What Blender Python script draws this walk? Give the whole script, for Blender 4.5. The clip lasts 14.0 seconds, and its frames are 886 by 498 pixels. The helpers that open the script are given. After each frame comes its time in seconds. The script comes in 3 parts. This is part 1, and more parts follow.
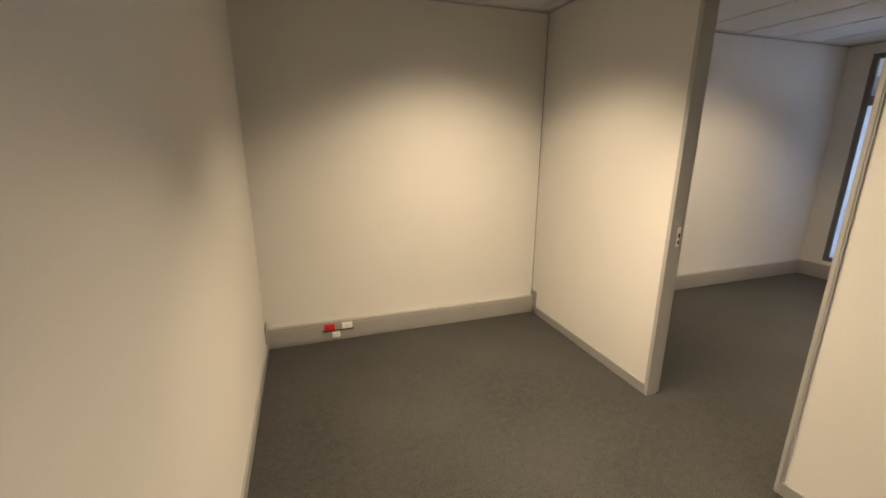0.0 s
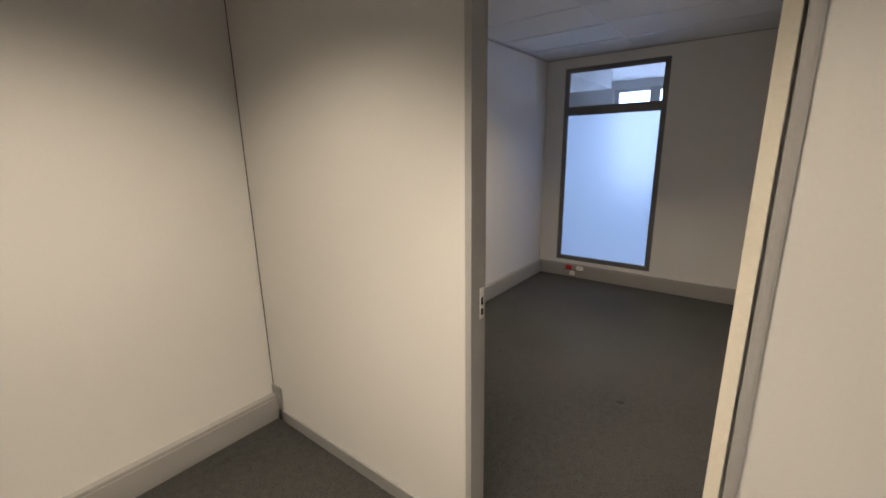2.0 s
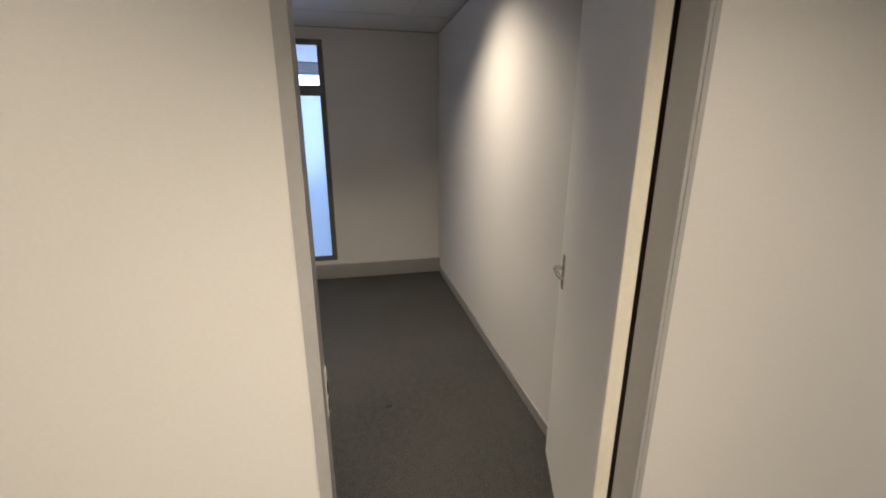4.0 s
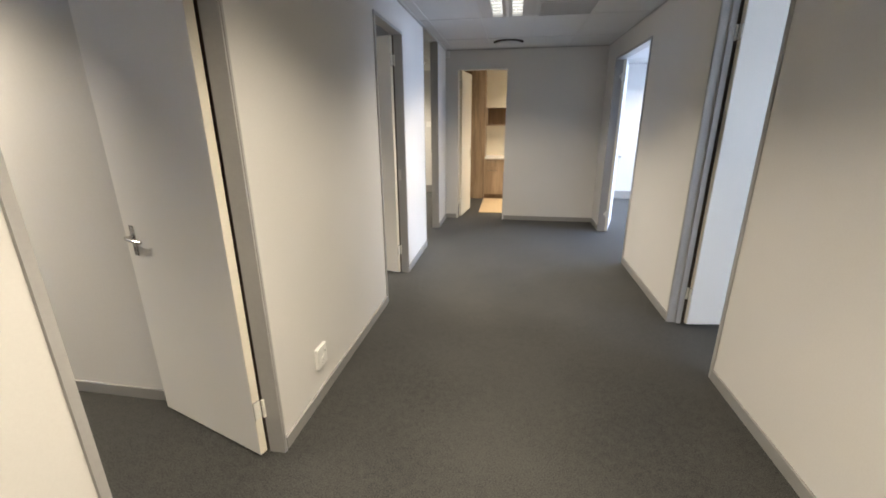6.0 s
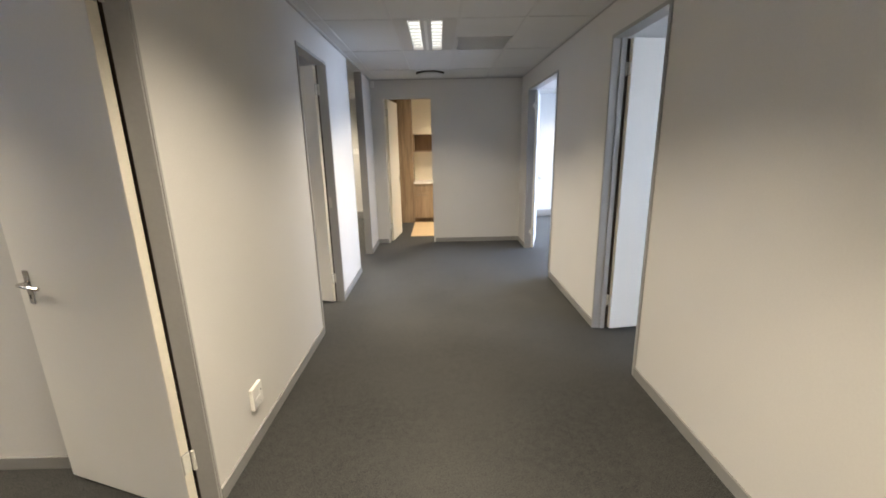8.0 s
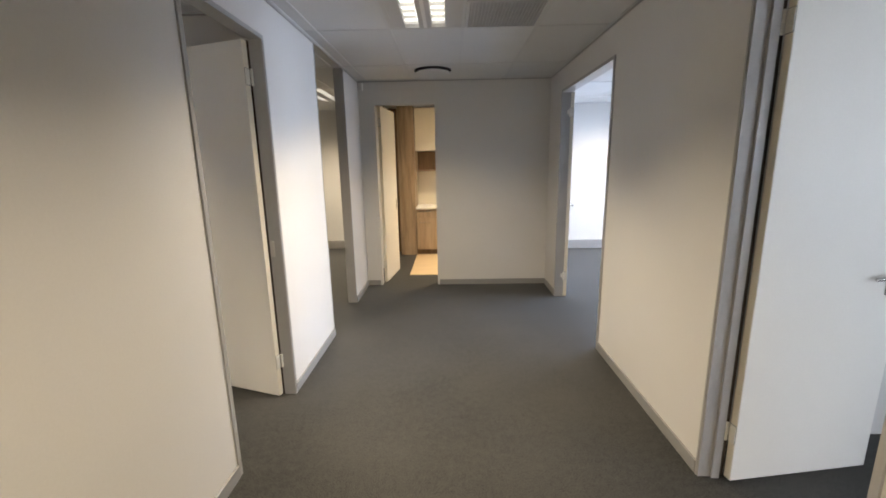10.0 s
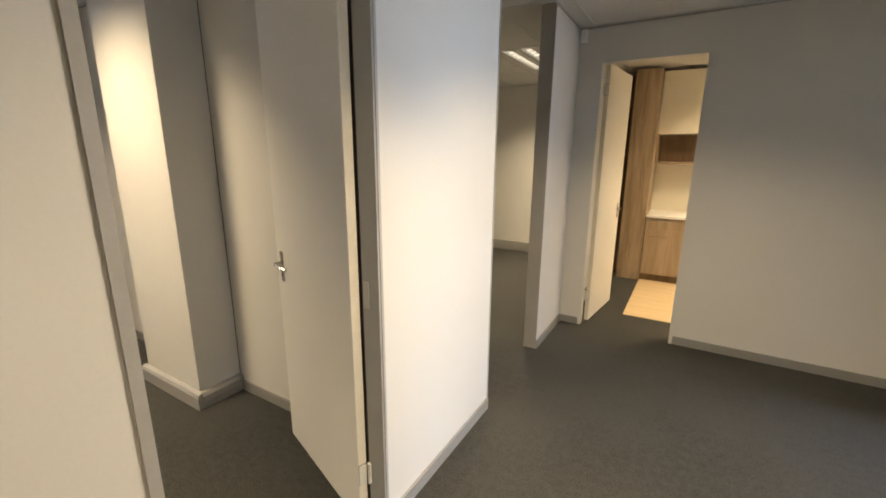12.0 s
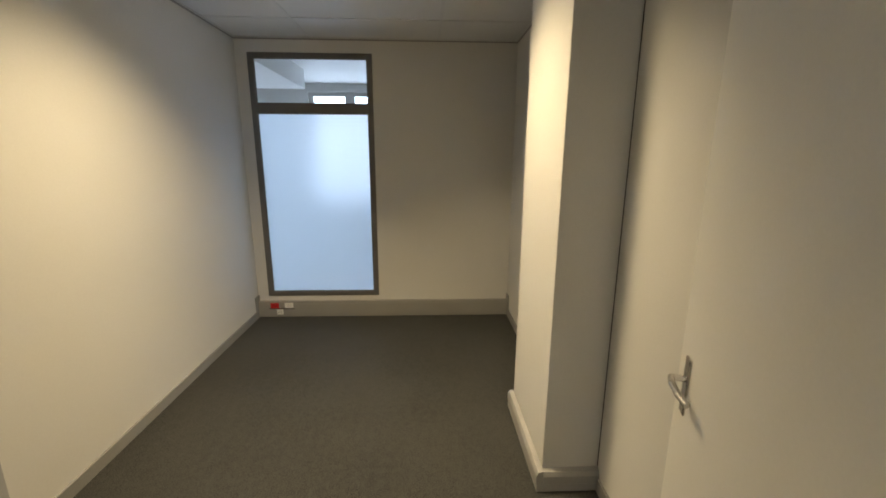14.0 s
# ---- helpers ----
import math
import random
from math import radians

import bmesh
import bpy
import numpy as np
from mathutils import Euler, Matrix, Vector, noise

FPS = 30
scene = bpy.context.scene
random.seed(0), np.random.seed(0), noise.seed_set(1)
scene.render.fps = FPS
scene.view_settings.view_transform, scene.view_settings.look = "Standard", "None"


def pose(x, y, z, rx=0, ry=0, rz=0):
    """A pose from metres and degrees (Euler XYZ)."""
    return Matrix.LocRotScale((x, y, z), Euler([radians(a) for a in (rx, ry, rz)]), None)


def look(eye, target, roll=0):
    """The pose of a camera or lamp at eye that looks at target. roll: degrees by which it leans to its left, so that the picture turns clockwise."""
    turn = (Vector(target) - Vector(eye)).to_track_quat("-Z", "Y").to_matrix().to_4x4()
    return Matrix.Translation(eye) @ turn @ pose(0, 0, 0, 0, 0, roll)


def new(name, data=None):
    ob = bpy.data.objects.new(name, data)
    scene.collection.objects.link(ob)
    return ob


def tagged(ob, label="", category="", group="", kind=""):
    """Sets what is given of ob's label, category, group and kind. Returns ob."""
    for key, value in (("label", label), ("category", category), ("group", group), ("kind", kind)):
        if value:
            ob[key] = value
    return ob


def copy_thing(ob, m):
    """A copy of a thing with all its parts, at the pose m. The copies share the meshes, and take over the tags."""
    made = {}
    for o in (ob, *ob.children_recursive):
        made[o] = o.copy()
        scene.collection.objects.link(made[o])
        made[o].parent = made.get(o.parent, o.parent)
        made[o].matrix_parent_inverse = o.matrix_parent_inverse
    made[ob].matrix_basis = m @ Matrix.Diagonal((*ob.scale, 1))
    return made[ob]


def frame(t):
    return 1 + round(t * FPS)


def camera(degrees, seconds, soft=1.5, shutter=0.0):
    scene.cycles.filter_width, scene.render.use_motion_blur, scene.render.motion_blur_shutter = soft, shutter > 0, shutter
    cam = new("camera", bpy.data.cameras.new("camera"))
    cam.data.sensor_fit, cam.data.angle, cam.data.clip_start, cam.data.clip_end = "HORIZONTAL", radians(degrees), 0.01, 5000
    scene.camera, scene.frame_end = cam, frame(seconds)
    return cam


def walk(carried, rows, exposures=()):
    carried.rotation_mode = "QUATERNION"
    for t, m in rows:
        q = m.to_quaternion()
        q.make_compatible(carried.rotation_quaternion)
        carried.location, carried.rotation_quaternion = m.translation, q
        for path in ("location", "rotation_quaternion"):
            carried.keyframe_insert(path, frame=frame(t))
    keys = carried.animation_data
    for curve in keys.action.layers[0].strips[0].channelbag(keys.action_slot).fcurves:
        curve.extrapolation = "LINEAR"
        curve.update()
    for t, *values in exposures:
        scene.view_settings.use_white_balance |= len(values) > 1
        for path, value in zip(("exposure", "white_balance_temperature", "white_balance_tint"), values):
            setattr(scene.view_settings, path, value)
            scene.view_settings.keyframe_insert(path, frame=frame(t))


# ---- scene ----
cam = camera(94.7, 14.0, soft=1.8)
PATH = [
    (0, (2.073, 3.301, 1.659), (1.453, 1.471, 1.142), 0.1),
    (0.5, (1.861, 3.042, 1.607), (0.858, 1.374, 1.146), -0.5),
    (1, (1.642, 2.823, 1.606), (0.435, 1.294, 1.152), -0.8),
    (1.5, (1.382, 2.575, 1.61), (0.007, 1.196, 1.154), -1.1),
    (2, (1.169, 2.245, 1.654), (-0.367, 1.054, 1.181), -0.9),
    (2.2, (1.096, 2.123, 1.668), (-0.504, 1.026, 1.183), -0.6),
    (4.5, (0.779, 1.387, 1.65), (-0.818, 2.46, 1.105), -0.0),
    (5, (0.839, 1.145, 1.633), (-0.186, 2.777, 1.098), -0.1),
    (5.5, (0.938, 0.911, 1.641), (0.352, 2.741, 1.087), -0.3),
    (6, (1.097, 0.734, 1.635), (0.786, 2.616, 1.036), -0.3),
    (6.5, (1.099, 0.596, 1.644), (0.961, 2.502, 1.054), -1.5),
    (7, (1.055, 0.519, 1.653), (1.002, 2.441, 1.102), -2.1),
    (7.5, (1.046, 0.528, 1.666), (1.046, 2.462, 1.159), -1.8),
    (8, (1.082, 0.68, 1.642), (1.095, 2.619, 1.153), -1.2),
    (10.5, (1.17, 2.663, 1.637), (1.08, 4.621, 1.241), -0.9),
    (11, (1.138, 3.079, 1.628), (0.852, 5.013, 1.209), -0.4),
    (11.5, (1.111, 3.45, 1.637), (0.519, 5.309, 1.196), 0.3),
    (12, (0.982, 3.791, 1.637), (-0.02, 5.46, 1.182), 0.4),
    (12.5, (0.714, 4.062, 1.603), (-0.676, 5.424, 1.142), 0.4),
    (13, (0.488, 4.305, 1.596), (-1.229, 5.225, 1.143), 0.1),
    (13.5, (0.254, 4.379, 1.628), (-1.646, 4.816, 1.182), 0.3),
    (14, (0.155, 4.436, 1.646), (-1.794, 4.517, 1.205), 0.3),
]
# the clip's own exposure and white balance drift: seconds, stops, kelvin, tint
EXPOSURES = [(0.0, 0.05, 6750, 11), (0.5, 0.17, 5900, 12), (1.0, 0.13, 5900, 11), (1.5, -0.19, 5850, 11), (2.0, -0.33, 5850, 12), (4.5, -0.1, 5600, 10), (5.0, 0.06, 5450, 9), (5.5, 0.17, 5500, 9), (6.0, 0.17, 5700, 8),
             (8.0, 0.2, 5800, 8), (10.5, 0.1, 6200, 9), (11.5, 0.06, 6450, 7), (12.0, 0.02, 6900, 7), (12.5, -0.04, 6950, 6), (13.0, -0.33, 6800, 5), (13.5, -0.12, 7100, 3), (14.0, -0.14, 7300, 2)]
walk(cam, [(t, look(eye, target, roll)) for t, eye, target, roll in PATH], EXPOSURES)

# ---- world, sun, large lights ----
world = bpy.data.worlds.new("overcast_sky")
scene.world = world
world.use_nodes = True
wn = world.node_tree.nodes
sky = wn.new("ShaderNodeTexSky")
sky.sky_type = 'NISHITA'
sky.sun_disc = False
sky.sun_elevation = radians(48)
sky.sun_rotation = radians(150)
wn["Background"].inputs["Strength"].default_value = 0.15
world.node_tree.links.new(sky.outputs["Color"], wn["Background"].inputs["Color"])
sun = new("sun", bpy.data.lights.new("sun", 'SUN'))
sun.data.energy, sun.data.angle, sun.data.color = 0.8, radians(14), (1.0, 0.96, 0.9)
sun.matrix_world = look((0, 0, 30), (7, 12, 0))

TUBE_COLOR = (1.0, 0.79, 0.54)
SKY_COLOR = (0.54, 0.66, 1.0)
SKY_EAST = (0.69, 0.78, 1.0)


def area_lamp(name, x, y, z, sx, sy, watts, color, rx=0, ry=0, rz=0, spread=180):
    lamp = bpy.data.lights.new(name, 'AREA')
    lamp.shape, lamp.size, lamp.size_y = 'RECTANGLE', sx, sy
    lamp.energy, lamp.color, lamp.spread = watts, color, radians(spread)
    ob = new(name, lamp)
    ob.matrix_world = pose(x, y, z, rx, ry, rz)
    return ob


CEIL = 2.70          # ceiling height
TX, TY = 0.588, 1.19  # ceiling tile pitch
GX, GY = 0.110, 5.75  # a crossing of the ceiling grid

# louvred fluorescent fittings: grid cell (column, row), watts, colour
TROFFERS = {
    "corridor_near": (1, -4, 60, TUBE_COLOR),
    "corridor_far": (1, -1, 54, TUBE_COLOR),
    "office_a": (-4, -4, 36, TUBE_COLOR),
    "office_b": (-4, -2, 44, TUBE_COLOR),
    "open_office": (-2, 2, 60, TUBE_COLOR),
    "bright_office": (6, 2, 36, TUBE_COLOR),
    "kitchen": (2, 2, 42, (1.0, 0.78, 0.52)),
}
for key, (i, j, watts, color) in TROFFERS.items():
    for half in (-1, 1):  # each half of the tubes throws a little along its own way, as the cross louvres let it
        area_lamp("tube_lamp", GX + (i + 0.5) * TX, GY + (j + 0.5) * TY + half * 0.27, CEIL - 0.07, 0.36, 0.50, watts * 0.56, color, rx=half * 13, spread=113)
# daylight standing in the openings of the outer windows
area_lamp("daylight_west_1", -7.18, 0.59, 1.78, 1.75, 1.35, 52, SKY_COLOR, 0, -90, 0)
area_lamp("daylight_west_2", -7.18, 3.18, 1.78, 1.75, 1.35, 52, SKY_COLOR, 0, -90, 0)
area_lamp("daylight_east_1", 5.9, 1.4, 1.55, 1.7, 2.0, 105, (0.84, 0.87, 0.96), 0, 66, 0)
area_lamp("daylight_east_2", 5.9, 7.7, 1.55, 1.7, 3.4, 168, SKY_EAST, 0, 60, 0, spread=150)


# ---- materials ----
def material(name, color, rough=0.6, metal=0.0, vary=0.06, scale=3.0, fine=80.0, bump=0.05, color2=None, stretch=(1, 1, 1), spec=0.4, weight=0.5, span=0.14):
    """A principled surface with broad and fine variation of tone and a fine relief."""
    m = bpy.data.materials.new(name)
    m.use_nodes = True
    n, l = m.node_tree.nodes, m.node_tree.links
    b = n["Principled BSDF"]
    b.inputs["Roughness"].default_value, b.inputs["Metallic"].default_value = rough, metal
    b.inputs["Specular IOR Level"].default_value = spec
    co = n.new("ShaderNodeTexCoord")
    mp = n.new("ShaderNodeMapping")
    mp.inputs["Scale"].default_value = stretch
    geo = n.new("ShaderNodeNewGeometry")
    l.new(geo.outputs["Position"], mp.inputs["Vector"])
    broad, grain = n.new("ShaderNodeTexNoise"), n.new("ShaderNodeTexNoise")
    broad.inputs["Scale"].default_value, broad.inputs["Detail"].default_value = scale, 4
    grain.inputs["Scale"].default_value, grain.inputs["Detail"].default_value, grain.inputs["Roughness"].default_value = fine, 5, 0.7
    for t in (broad, grain):
        l.new(mp.outputs["Vector"], t.inputs["Vector"])
    add = n.new("ShaderNodeMath")
    add.operation = 'MULTIPLY_ADD'
    add.inputs[1].default_value = weight
    half = n.new("ShaderNodeMath")
    half.operation = 'MULTIPLY'
    half.inputs[1].default_value = 1 - weight
    l.new(grain.outputs["Fac"], half.inputs[0])
    l.new(broad.outputs["Fac"], add.inputs[0])
    l.new(half.outputs[0], add.inputs[2])
    ramp = n.new("ShaderNodeValToRGB")
    lo = [c * (1 - vary) for c in color] if color2 is None else color2
    hi = [min(1, c * (1 + vary)) for c in color] if color2 is None else color
    ramp.color_ramp.elements[0].position, ramp.color_ramp.elements[1].position = 0.5 - span, 0.5 + span
    ramp.color_ramp.elements[0].color, ramp.color_ramp.elements[1].color = (*lo, 1), (*hi, 1)
    l.new(add.outputs[0], ramp.inputs["Fac"])
    l.new(ramp.outputs["Color"], b.inputs["Base Color"])
    if bump:
        bp = n.new("ShaderNodeBump")
        bp.inputs["Strength"].default_value, bp.inputs["Distance"].default_value = bump, 0.004
        l.new(grain.outputs["Fac"], bp.inputs["Height"])
        l.new(bp.outputs["Normal"], b.inputs["Normal"])
    return m


def wood_material(name, light, dark):
    m = bpy.data.materials.new(name)
    m.use_nodes = True
    n, l = m.node_tree.nodes, m.node_tree.links
    b = n["Principled BSDF"]
    b.inputs["Roughness"].default_value = 0.5
    geo, mp = n.new("ShaderNodeNewGeometry"), n.new("ShaderNodeMapping")
    mp.inputs["Scale"].default_value = (9, 9, 0.7)
    l.new(geo.outputs["Position"], mp.inputs["Vector"])
    info = n.new("ShaderNodeObjectInfo")
    off = n.new("ShaderNodeVectorMath")
    off.operation = 'MULTIPLY_ADD'
    off.inputs[1].default_value = (1, 1, 1)
    l.new(mp.outputs["Vector"], off.inputs[0])
    mul = n.new("ShaderNodeMath")
    mul.operation = 'MULTIPLY'
    mul.inputs[1].default_value = 17.0
    l.new(info.outputs["Random"], mul.inputs[0])
    l.new(mul.outputs[0], off.inputs[2])
    noise_a, noise_b = n.new("ShaderNodeTexNoise"), n.new("ShaderNodeTexNoise")
    noise_a.inputs["Scale"].default_value, noise_a.inputs["Detail"].default_value, noise_a.inputs["Distortion"].default_value = 1.6, 6, 0.6
    noise_b.inputs["Scale"].default_value, noise_b.inputs["Detail"].default_value = 12, 3
    for t in (noise_a, noise_b):
        l.new(off.outputs[0], t.inputs["Vector"])
    mix = n.new("ShaderNodeMath")
    mix.operation = 'MULTIPLY_ADD'
    mix.inputs[1].default_value = 0.3
    l.new(noise_b.outputs["Fac"], mix.inputs[0])
    l.new(noise_a.outputs["Fac"], mix.inputs[2])
    ramp = n.new("ShaderNodeValToRGB")
    ramp.color_ramp.elements[0].position, ramp.color_ramp.elements[1].position = 0.48, 0.82
    ramp.color_ramp.elements[0].color, ramp.color_ramp.elements[1].color = (*dark, 1), (*light, 1)
    l.new(mix.outputs[0], ramp.inputs["Fac"])
    l.new(ramp.outputs["Color"], b.inputs["Base Color"])
    return m


def glow_material(name, color, strength):
    m = bpy.data.materials.new(name)
    m.use_nodes = True
    b = m.node_tree.nodes["Principled BSDF"]
    b.inputs["Base Color"].default_value = (0.9, 0.9, 0.9, 1)
    b.inputs["Emission Color"].default_value, b.inputs["Emission Strength"].default_value = (*color, 1), strength
    return m


def clear_glass():
    m = bpy.data.materials.new("clear_glass")
    m.use_nodes = True
    b = m.node_tree.nodes["Principled BSDF"]
    b.inputs["Base Color"].default_value = (0.93, 0.97, 0.98, 1)
    b.inputs["Roughness"].default_value, b.inputs["Transmission Weight"].default_value, b.inputs["IOR"].default_value = 0.0, 1.0, 1.1
    return m


def frosted_glass():
    """Sandblast film: light passes, scattered all ways."""
    m = bpy.data.materials.new("frosted_glass")
    m.use_nodes = True
    n, l = m.node_tree.nodes, m.node_tree.links
    out = n["Material Output"]
    b = n["Principled BSDF"]
    b.inputs["Base Color"].default_value, b.inputs["Roughness"].default_value = (0.75, 0.85, 0.92, 1), 0.45
    tr = n.new("ShaderNodeBsdfTranslucent")
    tr.inputs["Color"].default_value = (0.80, 0.90, 0.97, 1)
    rough = n.new("ShaderNodeBsdfGlass")
    rough.inputs["Roughness"].default_value, rough.inputs["IOR"].default_value = 0.76, 1.1
    mix1, mix2 = n.new("ShaderNodeMixShader"), n.new("ShaderNodeMixShader")
    mix1.inputs[0].default_value, mix2.inputs[0].default_value = 0.4, 0.92
    l.new(tr.outputs[0], mix1.inputs[1])
    l.new(rough.outputs[0], mix1.inputs[2])
    l.new(b.outputs[0], mix2.inputs[1])
    l.new(mix1.outputs[0], mix2.inputs[2])
    l.new(mix2.outputs[0], out.inputs["Surface"])
    return m


def loop_carpet():
    """Worn charcoal loop pile: fine tufts, paler flecks, faint broad soiling."""
    m = material("charcoal_carpet", (0.064, 0.064, 0.060), 0.62, scale=1.3, fine=150, bump=0.35, color2=(0.014, 0.015, 0.015), spec=0.11, weight=0.16, span=0.075)
    n, l = m.node_tree.nodes, m.node_tree.links
    b = n["Principled BSDF"]
    b.inputs["Sheen Weight"].default_value, b.inputs["Sheen Roughness"].default_value = 0.16, 0.4
    geo = n.new("ShaderNodeNewGeometry")
    flecks, spread = n.new("ShaderNodeTexNoise"), n.new("ShaderNodeValToRGB")
    flecks.inputs["Scale"].default_value, flecks.inputs["Detail"].default_value, flecks.inputs["Roughness"].default_value = 24, 6, 0.68
    l.new(geo.outputs["Position"], flecks.inputs["Vector"])
    spread.color_ramp.elements[0].position, spread.color_ramp.elements[1].position = 0.42, 0.85
    l.new(flecks.outputs["Fac"], spread.inputs["Fac"])
    mix = n.new("ShaderNodeMix")
    mix.data_type = 'RGBA'
    ramp = b.inputs["Base Color"].links[0].from_socket
    l.new(spread.outputs["Color"], mix.inputs["Factor"])
    l.new(ramp, mix.inputs["A"])
    mix.inputs["B"].default_value = (0.060, 0.059, 0.054, 1)
    l.new(mix.outputs["Result"], b.inputs["Base Color"])
    return m


M_WALL = material("matt_wall_paint", (0.645, 0.632, 0.605), 0.75, vary=0.03, scale=1.1, fine=90, bump=0.12, spec=0.25)
M_CEIL = material("ceiling_tile_white", (0.66, 0.66, 0.655), 0.9, vary=0.03, scale=2, fine=220, bump=0.12, spec=0.1)
M_TBAR = material("ceiling_grid_white", (0.60, 0.60, 0.595), 0.5, vary=0.02)
M_CARPET = loop_carpet()
M_FRAME = material("grey_frame_enamel", (0.36, 0.355, 0.345), 0.38, vary=0.05, scale=4, fine=60, bump=0.03)
M_SKIRT = material("grey_skirting", (0.265, 0.262, 0.255), 0.5, vary=0.06, scale=5, fine=90, bump=0.03)
M_PALE = material("pale_grey_paint", (0.50, 0.485, 0.455), 0.42, vary=0.04, scale=4, fine=90, bump=0.02)
M_TRUNK = material("grey_trunking", (0.30, 0.293, 0.28), 0.42, vary=0.04, scale=4, fine=90, bump=0.02)
M_LEAF = material("white_door_paint", (0.80, 0.78, 0.73), 0.5, vary=0.025, scale=1.2, fine=120, bump=0.04)
M_EDGE = material("cream_door_edge", (0.74, 0.70, 0.60), 0.55, vary=0.05)
M_CHROME = material("satin_chrome", (0.62, 0.60, 0.57), 0.25, 1.0, vary=0.05)
M_STEEL = material("worn_steel_hinge", (0.70, 0.69, 0.63), 0.4, 0.0, vary=0.15, fine=120)
# dark brown for joint lines and for shade painted into narrow gaps
M_JOINTSHADE = material("brown_joint_shade", (0.045, 0.034, 0.026), 0.7, vary=0.2)
M_DARK = material("dark_gap", (0.015, 0.013, 0.012), 0.9, vary=0.1)
M_ALU = material("grey_window_aluminium", (0.16, 0.155, 0.15), 0.45, 0.3, vary=0.06)
M_PLASTIC = material("white_plastic", (0.80, 0.79, 0.76), 0.35, vary=0.02, bump=0)
M_RED = material("red_plastic", (0.50, 0.02, 0.025), 0.35, vary=0.04, bump=0)
M_WOOD = wood_material("oak_melamine", (0.40, 0.30, 0.20), (0.24, 0.172, 0.108))
# oak again, darkened to hold the shade of set-back panels
M_WOODSHADE = wood_material("oak_melamine_shaded", (0.20, 0.12, 0.06), (0.11, 0.065, 0.03))
M_COUNTER = material("white_worktop", (0.80, 0.78, 0.74), 0.3, vary=0.03, scale=6, fine=150)
M_VINYL = material("pale_timber_vinyl", (0.60, 0.46, 0.28), 0.45, vary=0.1, scale=2, fine=40, stretch=(1, 6, 1))
M_CREAM = material("cream_cupboard", (0.75, 0.70, 0.58), 0.45, vary=0.02)
M_TUBE = glow_material("lit_strip", (1.0, 0.92, 0.79), 1.7)
M_LOUVRE = material("pale_louvre", (0.78, 0.77, 0.74), 0.45, 0.1, vary=0.03)
M_TRAY = material("fitting_tray_white", (0.55, 0.54, 0.52), 0.45, vary=0.02)
M_CLEAR, M_FROST = clear_glass(), frosted_glass()
M_GROUND = material("outside_paving", (0.30, 0.29, 0.27), 0.9, vary=0.15)


# ---- building helpers ----
def box(bm, x0, x1, y0, y1, z0, z1):
    v = [bm.verts.new((x, y, z)) for x in (x0, x1) for y in (y0, y1) for z in (z0, z1)]
    for f in ((0, 1, 3, 2), (4, 6, 7, 5), (0, 4, 5, 1), (2, 3, 7, 6), (0, 2, 6, 4), (1, 5, 7, 3)):
        bm.faces.new([v[i] for i in f])


def mesh_of(name, bm, mat, bevel=0.0):
    if bevel:
        bmesh.ops.bevel(bm, geom=list(bm.edges), offset=bevel, segments=2, profile=0.5, affect='EDGES', clamp_overlap=True)
    bmesh.ops.recalc_face_normals(bm, faces=list(bm.faces))
    me = bpy.data.meshes.new(name)
    bm.to_mesh(me)
    bm.free()
    me.materials.append(mat)
    return me


def part(name, bm, mat, parent, label="", bevel=0.0):
    ob = new(name, mesh_of(name, bm, mat, bevel))
    ob.parent = parent
    if label:
        ob["label"] = label
    return ob


def boxes(*items):
    bm = bmesh.new()
    for b in items:
        box(bm, *b)
    return bm


def root(name, m=None):
    ob = new(name)
    ob.empty_display_size = 0.1
    if m is not None:
        ob.matrix_basis = m
    return ob


def structure(name, bm, mat, label, category="wall", bevel=0.0):
    ob = new(name, mesh_of(name, bm, mat, bevel))
    return tagged(ob, label, category, kind="structure")


def cylinder(bm, p, q, r, n=16, r2=None):
    """A capped round bar from p to q."""
    p, q = Vector(p), Vector(q)
    m = Matrix.Translation((p + q) / 2) @ (q - p).to_track_quat("Z", "Y").to_matrix().to_4x4()
    bmesh.ops.create_cone(bm, cap_ends=True, segments=n, radius1=r, radius2=r if r2 is None else r2, depth=(q - p).length, matrix=m)


def y_wall(x0, x1, y0, y1, z1, holes):
    """A wall that runs along y, with holes (y0, y1, z0, z1)."""
    out, y = [], y0
    for a, b, lo, hi in sorted(holes):
        out.append((x0, x1, y, a, 0, z1))
        if lo > 0:
            out.append((x0, x1, a, b, 0, lo))
        if hi < z1:
            out.append((x0, x1, a, b, hi, z1))
        y = b
    out.append((x0, x1, y, y1, 0, z1))
    return boxes(*out)


def x_wall(y0, y1, x0, x1, z1, holes):
    bm = y_wall(y0, y1, x0, x1, z1, holes)
    for v in bm.verts:
        v.co = Vector((v.co.y, v.co.x, v.co.z))
    return bm


# ---- large structure ----
WT = 2.80            # wall top, above the ceiling
E = 2.466            # corridor's east wall
N = 7.728            # corridor's end wall
DH = 2.45            # door frame's outer height
DA, DB = (1.445, 2.303), (4.117, 4.963)
R1, R2 = (3.303, 4.140), (5.63, 7.165)
KD = (0.180, 1.005)
WA, WB = (0.195, 1.337), (2.79, 3.935)
WZ = (0.217, 2.577)
FW = -3.97           # inner face of the glazed west wall

